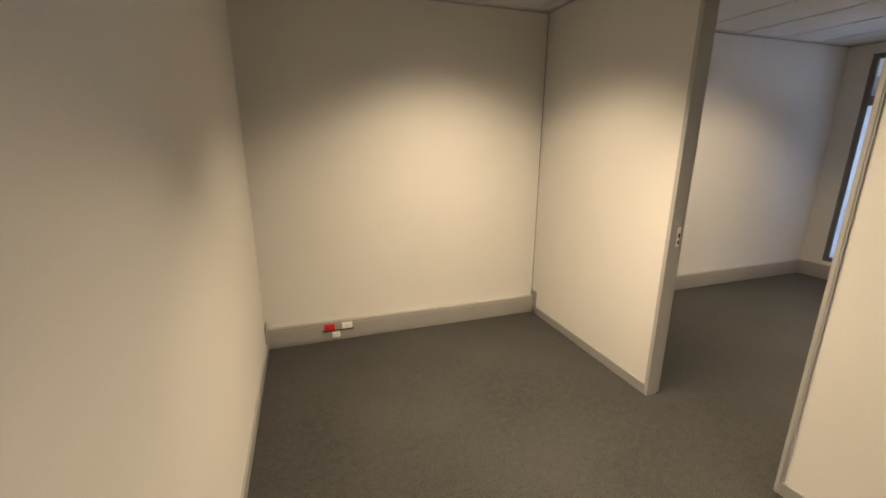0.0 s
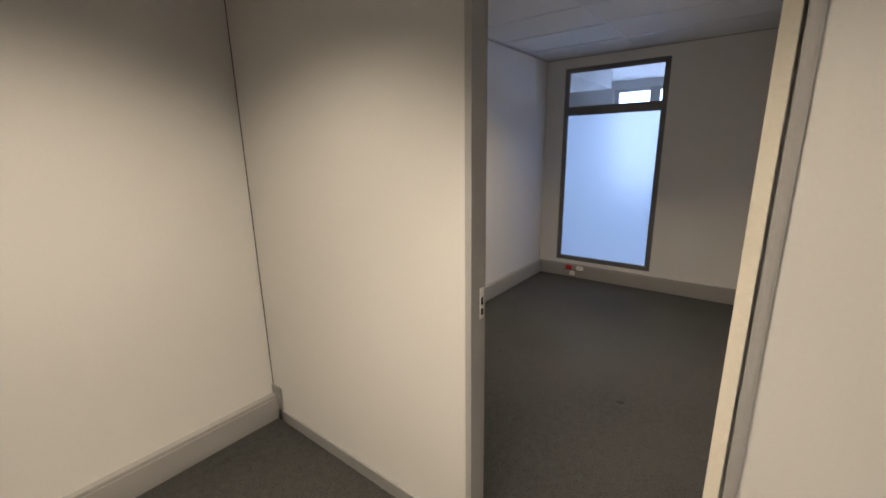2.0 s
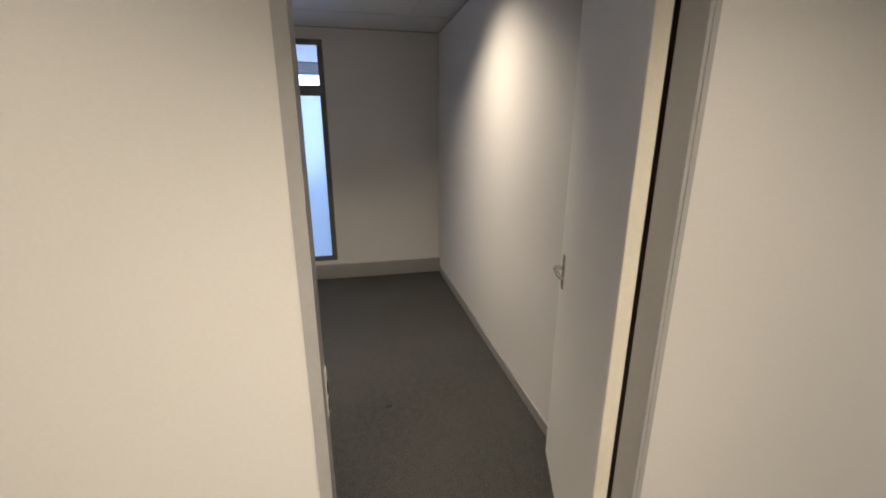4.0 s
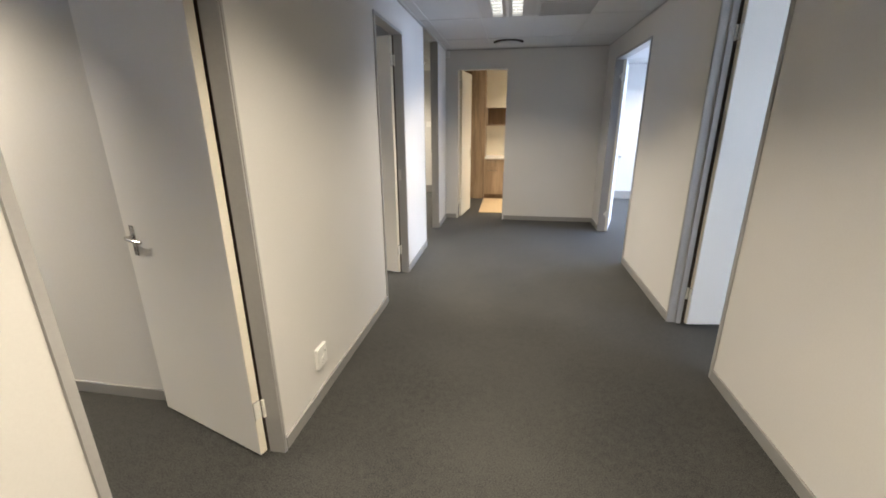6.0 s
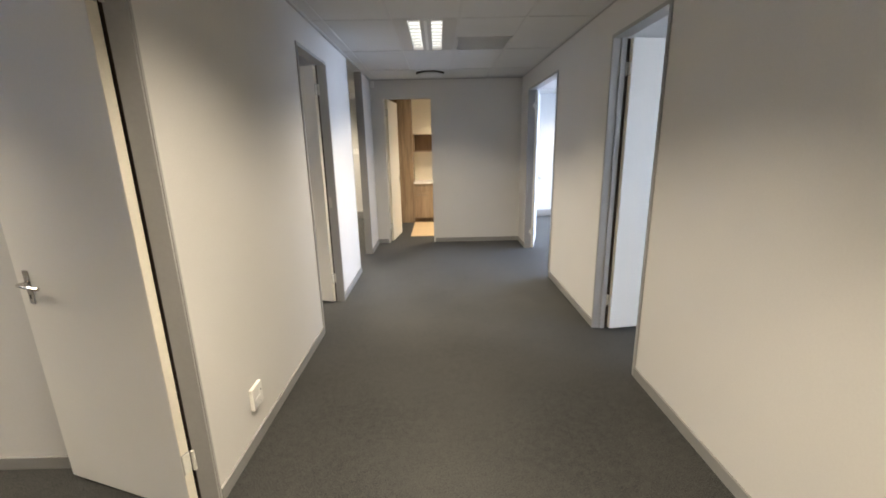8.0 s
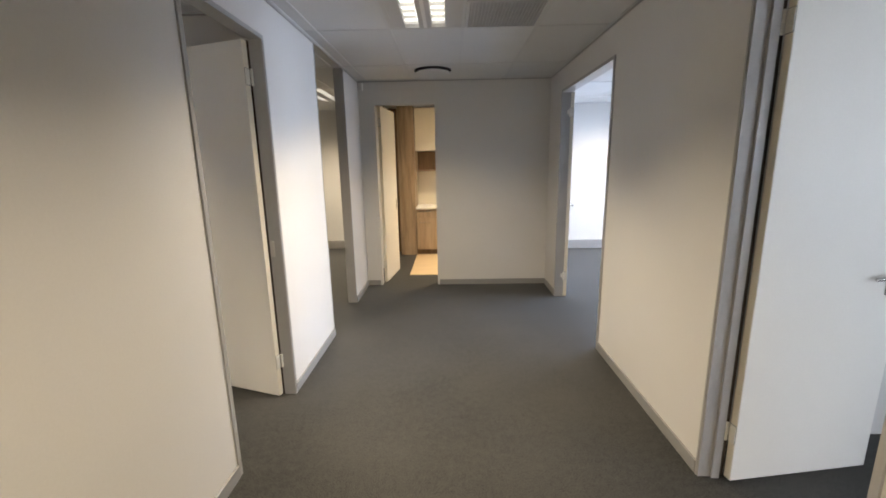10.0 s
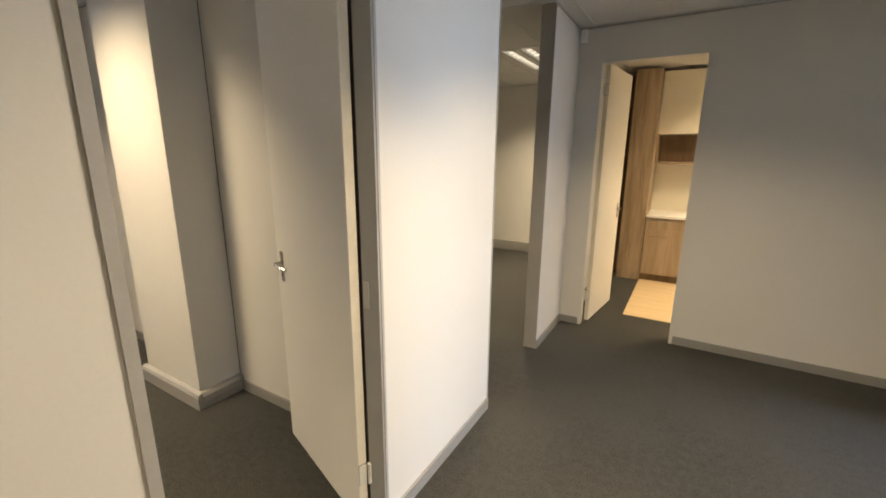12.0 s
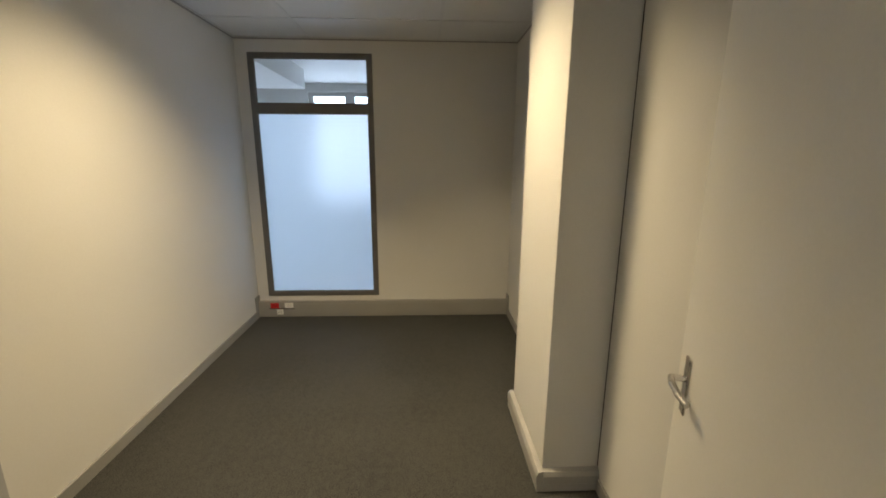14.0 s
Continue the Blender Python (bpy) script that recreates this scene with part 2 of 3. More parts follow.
structure("floor", boxes((-4.08, 5.75, -0.19, 10.6, -0.08, 0)), M_CARPET, "dark charcoal grey loop-pile office carpet", "carpet")
structure("wall_west", y_wall(-0.10, 0, -0.045, 5.997, WT, [(*DA, 0, DH), (*DB, 0, DH)]), M_WALL, "matt cream-white painted partition wall with two doorways")
structure("wall_stub", boxes((-0.10, 0, 6.99, N, 0, WT)), M_WALL, "short white painted partition beside the open office")
structure("wall_south", boxes((FW - 0.15, 5.75, -0.19, -0.045, 0, WT)), M_WALL, "matt cream-white painted end wall")
structure("wall_east", y_wall(E, E + 0.12, -0.045, 10.6, WT, [(*R1, 0, DH), (*R2, 0, DH)]), M_WALL, "matt cream-white painted partition wall with doorways")
structure("wall_north", x_wall(N, N + 0.12, -0.10, E, WT, [(*KD, 0, DH - 0.02)]), M_WALL, "white painted end wall with the kitchen doorway")
structure("wall_partition_1", boxes((FW, -0.10, 2.56, 2.68, 0, WT)), M_WALL, "white painted partition between two small offices")
structure("wall_partition_2", boxes((FW, -0.10, 5.30, 5.42, 0, WT)), M_WALL, "white painted partition behind the column")
structure("wall_glazed", y_wall(FW - 0.15, FW, -0.045, 10.6, WT, [(*WA, *WZ), (*WB, *WZ)]), M_WALL, "cream painted wall with two tall frosted windows")
structure("wall_open_office", boxes((FW, 0.0, 10.39, 10.6, 0, WT)), M_WALL, "white painted back wall of the open office")
structure("wall_kitchen_west", boxes((-0.10, 0.0, N + 0.12, 10.39, 0, WT)), M_WALL, "cream painted kitchen side wall")
structure("wall_kitchen_north", boxes((0.0, E, 10.27, 10.6, 0, WT)), M_CREAM, "cream painted kitchen back wall")
structure("wall_partition_3", boxes((E + 0.12, 5.6, 4.45, 4.57, 0, WT)), M_WALL, "white painted partition between the bright offices")
structure("wall_bright_north", boxes((E + 0.12, 5.6, 10.10, 10.6, 0, WT)), M_WALL, "white painted back wall of the bright office")
EAST_WIN = [(0.4, 2.4, 0.7, 2.4), (6.0, 9.4, 0.7, 2.4)]
structure("wall_outer_east", y_wall(5.6, 5.75, -0.045, 10.6, WT, EAST_WIN), M_WALL, "white painted outer wall with wide windows")


def grid_ceiling(name, x0, x1, y0, y1, skip, label):
    """Lay-in tiles and their T-bars over one space; skip: cells left open for fittings, as (column, row) or (column, row, y0, y1)."""
    bm = bmesh.new()
    cut = {(s[0], s[1]): s[2:] for s in skip}
    i0, i1 = math.floor((x0 - GX) / TX), math.ceil((x1 - GX) / TX)
    j0, j1 = math.floor((y0 - GY) / TY), math.ceil((y1 - GY) / TY)
    for i in range(i0, i1):
        for j in range(j0, j1):
            a, b = max(x0, GX + i * TX + 0.011), min(x1, GX + (i + 1) * TX - 0.011)
            c, d = max(y0, GY + j * TY + 0.011), min(y1, GY + (j + 1) * TY - 0.011)
            if b - a < 0.01 or d - c < 0.01:
                continue
            if (i, j) in cut:
                if not cut[(i, j)]:
                    continue
                lo, hi = cut[(i, j)]
                for p, q in ((c, lo), (hi, d)):
                    if q - p > 0.02:
                        box(bm, a, b, p, q, CEIL + 0.005, CEIL + 0.02)
                continue
            box(bm, a, b, c, d, CEIL + 0.005, CEIL + 0.02)
    tiles = len(bm.faces)
    for i in range(i0, i1 + 1):
        x = GX + i * TX
        if x0 < x < x1:
            box(bm, max(x0, x - 0.012), min(x1, x + 0.012), y0, y1, CEIL, CEIL + 0.012)
    for j in range(j0, j1 + 1):
        y = GY + j * TY
        if y0 < y < y1:
            box(bm, x0, x1, max(y0, y - 0.012), min(y1, y + 0.012), CEIL + 0.001, CEIL + 0.013)
    # wall angle
    w = 0.02
    for b in ((x0, x0 + w, y0, y1), (x1 - w, x1, y0, y1), (x0 + w, x1 - w, y0, y0 + w), (x0 + w, x1 - w, y1 - w, y1)):
        box(bm, *b, CEIL - 0.003, CEIL + 0.012)
    bm.faces.ensure_lookup_table()
    for f in bm.faces[tiles:]:
        f.material_index = 1
    ob = structure(name, bm, M_CEIL, label, "ceiling")
    ob.data.materials.append(M_TBAR)
    return ob


def shadow_strip(name, x0, x1, y0, y1, mat=M_TRUNK):
    """Thin grey strip that paints in the wall angle's shadow line where wall and ceiling meet."""
    w = 0.010
    return structure(name, boxes((x0, x0 + w, y0, y1, CEIL - 0.014, CEIL - 0.004), (x1 - w, x1, y0, y1, CEIL - 0.014, CEIL - 0.004),
                                 (x0 + w, x1 - w, y0, y0 + w, CEIL - 0.014, CEIL - 0.004), (x0 + w, x1 - w, y1 - w, y1, CEIL - 0.014, CEIL - 0.004)), mat, "thin grey strip painted as the shadow line under the ceiling", "trim")


shadow_strip("shadow_strip_corridor", 0, E, -0.045, N, M_FRAME)
shadow_strip("shadow_strip_office_a", FW, -0.10, -0.045, 2.56)
shadow_strip("shadow_strip_office_b", FW, -0.10, 2.68, 5.30)
TILES = "white lay-in ceiling tiles in a thin white grid"
grid_ceiling("ceiling_corridor", 0, E, -0.045, N, [(1, -4), (1, -1), (2, -1, 5.195, 5.739)], TILES)
grid_ceiling("ceiling_office_a", FW, -0.10, -0.045, 2.56, [(-4, -4)], TILES)
grid_ceiling("ceiling_office_b", FW, -0.10, 2.68, 5.30, [(-4, -2)], TILES)
grid_ceiling("ceiling_open_office", FW, -0.10, 5.42, 10.39, [(-2, 2)], TILES)
structure("ceiling_threshold", boxes((-0.10, 0, 5.997, 6.99, CEIL, CEIL + 0.02)), M_CEIL, "white ceiling strip over the wide opening", "ceiling")
grid_ceiling("ceiling_kitchen", 0, E, N + 0.12, 10.27, [(2, 2)], TILES)
grid_ceiling("ceiling_bright_1", E + 0.12, 5.6, -0.045, 4.45, [], TILES)
grid_ceiling("ceiling_bright_2", E + 0.12, 5.6, 4.57, 10.10, [(6, 2)], TILES)
structure("roof_slab", boxes((-7.2, 6.8, -2.2, 12.2, WT, WT + 0.2)), M_WALL, "concrete slab above the ceilings", "ceiling")

# the neighbouring space seen over the frosted panes
# floor out of sight, made pale to bounce daylight up to the ceiling
structure("floor_neighbour_bounce", boxes((-7.15, -4.08, -2, 12, -0.08, 0)), M_PALE, "unseen floor of the neighbouring space, pale grey to bounce daylight", "floor")
FAR = [(2.50 + k * 2.59, 3.855 + k * 2.59, 0.9, 2.67) for k in range(-1, 4)]
structure("wall_neighbour_west", y_wall(-7.15, -7.0, -2, 12, WT, FAR), M_WALL, "pale outer wall with windows beyond the glazing")
structure("wall_neighbour_south", boxes((-7.0, -4.08, -2, -1.85, 0, WT)), M_WALL, "pale side wall of the neighbouring space")
structure("wall_neighbour_north", boxes((-7.0, -4.08, 11.85, 12, 0, WT)), M_WALL, "pale side wall of the neighbouring space")
structure("ground", boxes((-300, 300, -300, 300, -0.5, -0.3)), M_GROUND, "pale paving outside the windows", "ground")


# ---- doors ----
def door_frame(name, along, lo, hi, f0, f1, top=DH, mat=M_FRAME, deep=0.027, leaf_side=-1, stop=False):
    """A pressed steel frame in a wall that runs along 'x' or 'y', from lo to hi; f0, f1: the wall's two faces."""
    ob = tagged(root(name), "grey painted pressed-steel door frame", "door frame", kind="structure")
    proud = 0.010

    def put(bm):
        if along == 'x':
            for v in bm.verts:
                v.co = Vector((v.co.y, v.co.x, v.co.z))
        return bm
    # rebate: on the f0 side for a leaf that opens that way
    r0, r1 = (f0 - proud, f0 + 0.027) if leaf_side < 0 else (f1 - 0.027, f1 + proud)
    k0, k1 = (f0 + 0.027, f1 + proud) if leaf_side < 0 else (f0 - proud, f1 - 0.027)
    thin = 0.012
    for a, b, t in ((lo, lo + deep, lo + thin), (hi - deep, hi, hi - thin)):
        first_side = a == lo
        bm = boxes((k0, k1, a, b, 0, top - deep),
                   (r0, r1, a if first_side else t, t if first_side else b, 0, top - deep))
        kf = k1 if leaf_side < 0 else k0
        d = 0.004 if leaf_side < 0 else -0.004
        if not first_side:
            box(bm, min(kf, kf + d), max(kf, kf + d), a + 0.009, b - 0.007, 0, top - deep)
            if stop:  # raised stop beside the rebate
                box(bm, k1 - 0.04, k1, a - 0.014, a, 0, top - deep)
        part("jamb", put(bm), mat, ob)
        if not first_side:
            # dark strip stands in for the shade between leaf and jamb
            part("gap_shade", put(boxes((r0 + 0.004, r1 - 0.002, t - 0.002, t, 0.002, top - deep - 0.002))), M_JOINTSHADE, ob, "dark brown strip for the shade in the hinge gap")
    part("head", put(boxes((k0, k1, lo, hi, top - deep, top), (r0, r1, lo, hi, top - thin, top))), mat, ob)
    return ob


def lever(bm, side, u, z):
    """Lever handle that stands off one face: neck and curved bar."""
    cylinder(bm, (u, side * 0.02, z), (u, side * 0.062, z), 0.009, 12)
    pts = [(u, side * 0.060, z), (u - 0.035, side * 0.066, z + 0.001), (u - 0.075, side * 0.062, z - 0.005), (u - 0.115, side * 0.050, z - 0.012)]
    for p, q in zip(pts, pts[1:]):
        cylinder(bm, p, q, 0.0085, 12)


def door_leaf(name, hx, hy, angle, width=0.813, height=2.415, faces=-1, label="", hinges=(0.272, 2.20)):
    """A flush leaf hung at (hx, hy); angle: its direction from the hinge, in degrees from +x; faces: side on which the knuckles show."""
    m = pose(hx, hy, 0, 0, 0, angle)
    ob = tagged(root(name, m), label, "door", kind="structure")
    t = 0.02
    leaf = part("leaf", boxes((0.008, width, -t, t, 0.012, height)), M_LEAF, ob, bevel=0.002)
    part("edge", boxes((0.0045, 0.0078, -t + 0.001, t - 0.001, 0.014, height - 0.002)), M_EDGE, leaf, "cream lipping on the hinge edge")
    for s in (1, -1):
        bm = bmesh.new()
        box(bm, width - 0.100, width - 0.064, min(s * t, s * (t + 0.007)), max(s * t, s * (t + 0.007)), 0.978, 1.138)
        part("handle_plate", bm, M_CHROME, leaf, "satin chrome backplate", bevel=0.003)
        bm = bmesh.new()
        lever(bm, s, width - 0.082, 1.078)
        part("lever", bm, M_CHROME, leaf, "satin chrome lever")
        part("keyhole", boxes((width - 0.085, width - 0.079, min(s * (t + 0.007), s * (t + 0.0078)), max(s * (t + 0.007), s * (t + 0.0078)), 1.003, 1.023)), M_DARK, leaf)
    for z in hinges:
        bm = bmesh.new()
        for k in range(3):
            cylinder(bm, (-0.008, faces * 0.026, z - 0.05 + k * 0.0335), (-0.008, faces * 0.026, z - 0.05 + k * 0.0335 + 0.032), 0.0085, 10)
        box(bm, -0.001, 0.0046, -0.017, 0.017, z - 0.047, z + 0.047)   # flap on the leaf's edge
        box(bm, -0.012, -0.009, min(faces * 0.026, faces * 0.056), max(faces * 0.026, faces * 0.056), z - 0.02, z + 0.028)   # flap on the frame
        part("hinge_recess", boxes((0.0035, 0.0048, -0.0195, 0.0195, z - 0.051, z + 0.051)), M_SKIRT, leaf)
        part("hinge", bm, M_STEEL, leaf, "worn painted butt hinge")
    return ob


def strike_plate(name, x, y, z, parent):
    ob = part(name, boxes((x - 0.012, x + 0.012, y - 0.001, y + 0.002, z - 0.06, z + 0.06)), M_STEEL, parent, "worn steel strike plate")
    part("latch_hole", boxes((x - 0.007, x + 0.007, y + 0.002, y + 0.003, z - 0.005, z + 0.025)), M_DARK, ob)
    part("bolt_hole", boxes((x - 0.007, x + 0.007, y + 0.002, y + 0.003, z - 0.045, z - 0.02)), M_DARK, ob)


fa = door_frame("door_frame_1", 'y', *DA, -0.10, 0)
strike_plate("strike_plate", -0.058, DA[0] + 0.028, 1.09, fa)
fb = door_frame("door_frame_2", 'y', *DB, -0.10, 0)
strike_plate("strike_plate", -0.058, DB[0] + 0.028, 1.09, fb)
part("cover_plate", boxes((-0.068, -0.040, DB[1] - 0.0295, DB[1] - 0.0272, 1.04, 1.15)), M_PALE, fb, "pale painted-over cover plate")
door_frame("door_frame_3", 'y', *R1, E, E + 0.12, leaf_side=1, stop=True)
door_frame("door_frame_4", 'y', *R2, E, E + 0.12, leaf_side=1)
door_frame("door_frame_5", 'x', *KD, N, N + 0.12, top=DH - 0.02, mat=M_WALL, leaf_side=1)
OPEN = "white flush door standing open on a steel frame"
door_leaf("door_1", -0.085, DA[1] - 0.055, 161.5, 0.82, label=OPEN + ", chrome lever handle")
door_leaf("door_2", -0.085, DB[1] - 0.055, 161.5, 0.82, label=OPEN + ", chrome lever handle")
door_leaf("door_3", E + 0.118, R1[1] - 0.055, 8, 0.80, faces=1, label=OPEN + " into a daylit office")
door_leaf("door_4", E + 0.105, R2[1] - 0.055, 74, 0.76, faces=1, label=OPEN + " into the bright office")
door_leaf("door_5", KD[0] + 0.055, N + 0.105, 83.5, 0.76, faces=1, label="cream flush door standing open into the kitchen")


# ---- trunking, skirting ----
def skirting(name, items, label="grey painted timber skirting", mat=M_SKIRT):
    return structure(name, boxes(*items), mat, label, "skirting", bevel=0.0015)


SK, SH = 0.014, 0.072
skirting("baseboard_west", [(0, SK, -0.01, DA[0] - 0.001, 0, SH), (0, SK, DA[1] + 0.001, DB[0] - 0.001, 0, SH), (0, SK, DB[1] + 0.001, 5.997, 0, SH)])
skirting("baseboard_stub", [(0, SK, 6.99, N, 0, SH)])
skirting("baseboard_east", [(E - SK, E, -0.01, R1[0] - 0.001, 0, SH), (E - SK, E, R1[1] + 0.001, R2[0] - 0.001, 0, SH), (E - SK, E, R2[1] + 0.001, N, 0, SH)])
skirting("baseboard_north", [(SK, KD[0] - 0.001, N - SK, N, 0, SH), (KD[1] + 0.001, E - SK, N - SK, N, 0, SH)])
skirting("baseboard_office_a", [(FW + 0.05, -0.10, 2.56 - SK, 2.56, 0, SH)])
skirting("baseboard_office_b", [(FW + 0.05, -0.10, 2.68, 2.68 + SK, 0, SH), (FW + 0.05, -2.31, 5.30 - SK, 5.30, 0, SH), (-1.555, -0.10, 5.30 - SK, 5.30, 0, SH)])
skirting("baseboard_open_office", [(FW, -0.10, 5.42, 5.42 + SK, 0, SH)])
structure("wall_end_cap_1", boxes((-0.105, 0.004, 5.998, 6.006, 0, CEIL)), M_FRAME, "grey metal end cap of the partition", "trim")
structure("wall_end_cap_2", boxes((-0.105, 0.004, 6.981, 6.989, 0, CEIL)), M_FRAME, "grey metal end cap of the partition", "trim")
structure("corner_joint_1", boxes((0.0, 0.004, -0.0448, -0.0420, 0.226, CEIL)), M_JOINTSHADE, "dark joint line in the wall corner", "trim")


def trunking(name, length, m, height=0.168, caps=True):
    """Skirting trunking: body, clip-on lid and end caps; runs along local x, stands out along local y."""
    ob = tagged(root(name, m), "light grey steel power trunking along the wall foot", "trunking", kind="structure")
    part("body", boxes((0, length, 0, 0.042, 0, height)), M_TRUNK, ob, bevel=0.003)
    part("lid", boxes((0, length, 0.042, 0.048, 0.025, height - 0.02)), M_TRUNK, ob, bevel=0.002)
    if caps:
        for a in (0, length - 0.012):
            part("end_cap", boxes((a, a + 0.012, 0, 0.098, 0, height + 0.058)), M_SKIRT, ob, bevel=0.002)
    return ob


def socket(bm, x, z, w=0.1, h=0.06, y=0.048):
    box(bm, x - w / 2, x + w / 2, y, y + 0.010, z - h / 2, z + h / 2)


def power_outlets(name, m):
    """One red and two white sockets clipped on a trunking."""
    ob = tagged(root(name, m), "red and white power sockets on the trunking", "socket")
    for nm, x, z, mat, lab in (("red_socket", 0.0, 0.128, M_RED, "red dedicated-power socket"), ("white_socket", -0.145, 0.130, M_PLASTIC, ""), ("data_socket", -0.05, 0.058, M_PLASTIC, "white data socket")):
        bm = bmesh.new()
        socket(bm, x, z, 0.085 if nm != "data_socket" else 0.065, 0.055)
        plate = part(nm, bm, mat, ob, lab, bevel=0.003)
        if nm == "red_socket":
            # thin dark strip put in as the shade below the sockets
            part("socket_shade", boxes((-0.20, 0.06, 0.0485, 0.060, 0.094, 0.0985)), M_JOINTSHADE, ob, "dark strip for the shade under the sockets")
        for dx in (-0.014, 0.0, 0.014):
            part("pin_hole", boxes((x + dx - 0.002, x + dx + 0.002, 0.058, 0.0588, z - 0.004, z + 0.004)), M_DARK, plate)
    return ob


trunking("trunking_corridor", E - 0.004, pose(0.002, -0.045, 0))
trunking("trunking_office_a_side", -0.10 - FW - 0.054, pose(FW + 0.052, -0.045, 0), caps=False)
trunking("trunking_office_a", 2.56 + 0.043, pose(FW, 2.558, 0, 0, 0, -90), caps=False)
trunking("trunking_office_b", 5.30 - 2.68 - 0.004, pose(FW, 5.298, 0, 0, 0, -90))
trunking("trunking_open_office", -0.10 - FW - 0.004, pose(-0.102, 10.39, 0, 0, 0, 180))
trunking("trunking_bright_office", 5.6 - E - 0.124, pose(5.598, 10.10, 0, 0, 0, 180))
power_outlets("power_outlets", pose(1.965, -0.045, 0))
power_outlets("power_outlets", pose(FW, 0.39, 0, 0, 0, -90))
power_outlets("power_outlets", pose(FW, 2.86, 0, 0, 0, -90))
power_outlets("power_outlets", pose(4.27, 10.10, 0, 0, 0, 180))


def wall_socket(name, m):
    """A flush plate with a switched outlet, facing local +x."""
    ob = tagged(root(name, m), "white square wall socket with rocker switch", "socket")
    plate = part("plate", boxes((0, 0.022, -0.06, 0.06, -0.052, 0.08)), M_PLASTIC, ob, bevel=0.005)
    part("outlet_face", boxes((0.022, 0.0245, -0.036, 0.036, -0.042, 0.012)), M_PLASTIC, plate, bevel=0.002)
    rocker = part("rocker", boxes((0.022, 0.0265, 0.012, 0.040, 0.022, 0.056)), M_PLASTIC, plate, bevel=0.002)
    part("rocker_mark", boxes((0.0265, 0.027, 0.022, 0.030, 0.032, 0.044)), M_DARK, rocker)
    for dy, dz in ((-0.014, -0.026), (0.014, -0.026), (0.0, -0.006)):
        part("pin_hole", boxes((0.0246, 0.025, dy - 0.0022, dy + 0.0022, dz - 0.0022, dz + 0.0022)), M_DARK, plate)
    return ob


wall_socket("wall_socket", pose(0, 2.752, 0.268))
wall_socket("wall_switch", pose(-0.79, 10.39, 1.56, 0, 0, -90) @ pose(0, 0, 0, 90))


# ---- frosted windows ----
def tall_window(name, y0, y1, z0, z1):
    """Aluminium frame with a transom, clear glass above and frosted glass below."""
    ob = tagged(root(name), "tall grey aluminium window, frosted below, clear above", "window", kind="structure")
    x0, x1, f = FW - 0.055, FW + 0.006, 0.045
    for nm, b in (("stile", (x0, x1, y0, y0 + f, z0, z1)), ("stile", (x0, x1, y1 - f, y1, z0, z1)),
                  ("head", (x0, x1, y0 + f, y1 - f, z1 - f, z1)), ("bottom_rail", (x0, x1, y0 + f, y1 - f, z0, z0 + f)),
                  ("transom", (x0, x1, y0 + f, y1 - f, 2.045, 2.125))):
        part(nm, boxes(b), M_ALU, ob, bevel=0.003)
    a, b = y0 + f, y1 - f
    for lo, hi in ((z0 + f, 2.045), (2.125, z1 - f)):
        for nm, bx in (("bead", (FW - 0.008, FW, a, a + 0.012, lo, hi)), ("bead", (FW - 0.008, FW, b - 0.012, b, lo, hi)),
                       ("bead", (FW - 0.008, FW, a + 0.012, b - 0.012, lo, lo + 0.012)), ("bead", (FW - 0.008, FW, a + 0.012, b - 0.012, hi - 0.012, hi))):
            part(nm, boxes(bx), M_ALU, ob)
    low = part("frosted_pane", boxes((FW - 0.03, FW - 0.024, a, b, z0 + f, 2.045)), M_FROST, ob, "frosted glass")
    top = part("clear_pane", boxes((FW - 0.03, FW - 0.024, a, b, 2.125, z1 - f)), M_CLEAR, ob, "clear glass")
    top.visible_shadow = False
    return ob


tall_window("window_1", *WA, *WZ)
tall_window("window_2", *WB, *WZ)


def outer_window(name, x, y0, y1, z0, z1, panes):
    """A framed outer window in a wall along y."""
    ob = tagged(root(name), "grey framed outer window with white daylight behind", "window", kind="structure")
    w = (y1 - y0) / panes
    part("sill", boxes((x - 0.09, x + 0.09, y0, y1, z0, z0 + 0.03)), M_PALE, ob)
    part("head", boxes((x - 0.03, x + 0.03, y0, y1, z1 - 0.06, z1)), M_PALE, ob)
    for k in range(panes + 1):
        a = y0 + k * w
        part("mullion", boxes((x - 0.03, x + 0.03, max(y0, a - 0.08), min(y1, a + 0.08), z0 + 0.03, z1 - 0.06)), M_PALE, ob)
    for k in range(panes):
        g = part("pane", boxes((x - 0.003, x + 0.003, y0 + k * w + 0.08, y0 + (k + 1) * w - 0.08, z0 + 0.03, z1 - 0.06)), M_CLEAR, ob)
        g.visible_shadow = False
    return ob


for k, (a, b, lo, hi) in enumerate(FAR):
    outer_window("window_%d" % (3 + k), -7.08, a, b, lo, hi, 2)
for k, (a, b, lo, hi) in enumerate(EAST_WIN):
    outer_window("window_%d" % (8 + k), 5.67, a, b, lo, hi, 4)
for k, y in enumerate((0.18, 2.77)):
    structure("bulkhead_%d" % (k + 1), boxes((-5.9, -4.085, y - 1.1, y, 2.55, WT)), M_WALL, "white boxed ceiling bulkhead beyond the glazing", "bulkhead")


# ---- column ----
structure("column", boxes((-2.272, -1.592, 5.015, 5.30, 0, WT)), M_WALL, "cream painted square column against the partition", "column", bevel=0.004)
column_skirt = tagged(root("column_trunking"), "grey trunking skirting wrapped around the column foot", "skirting", kind="structure")


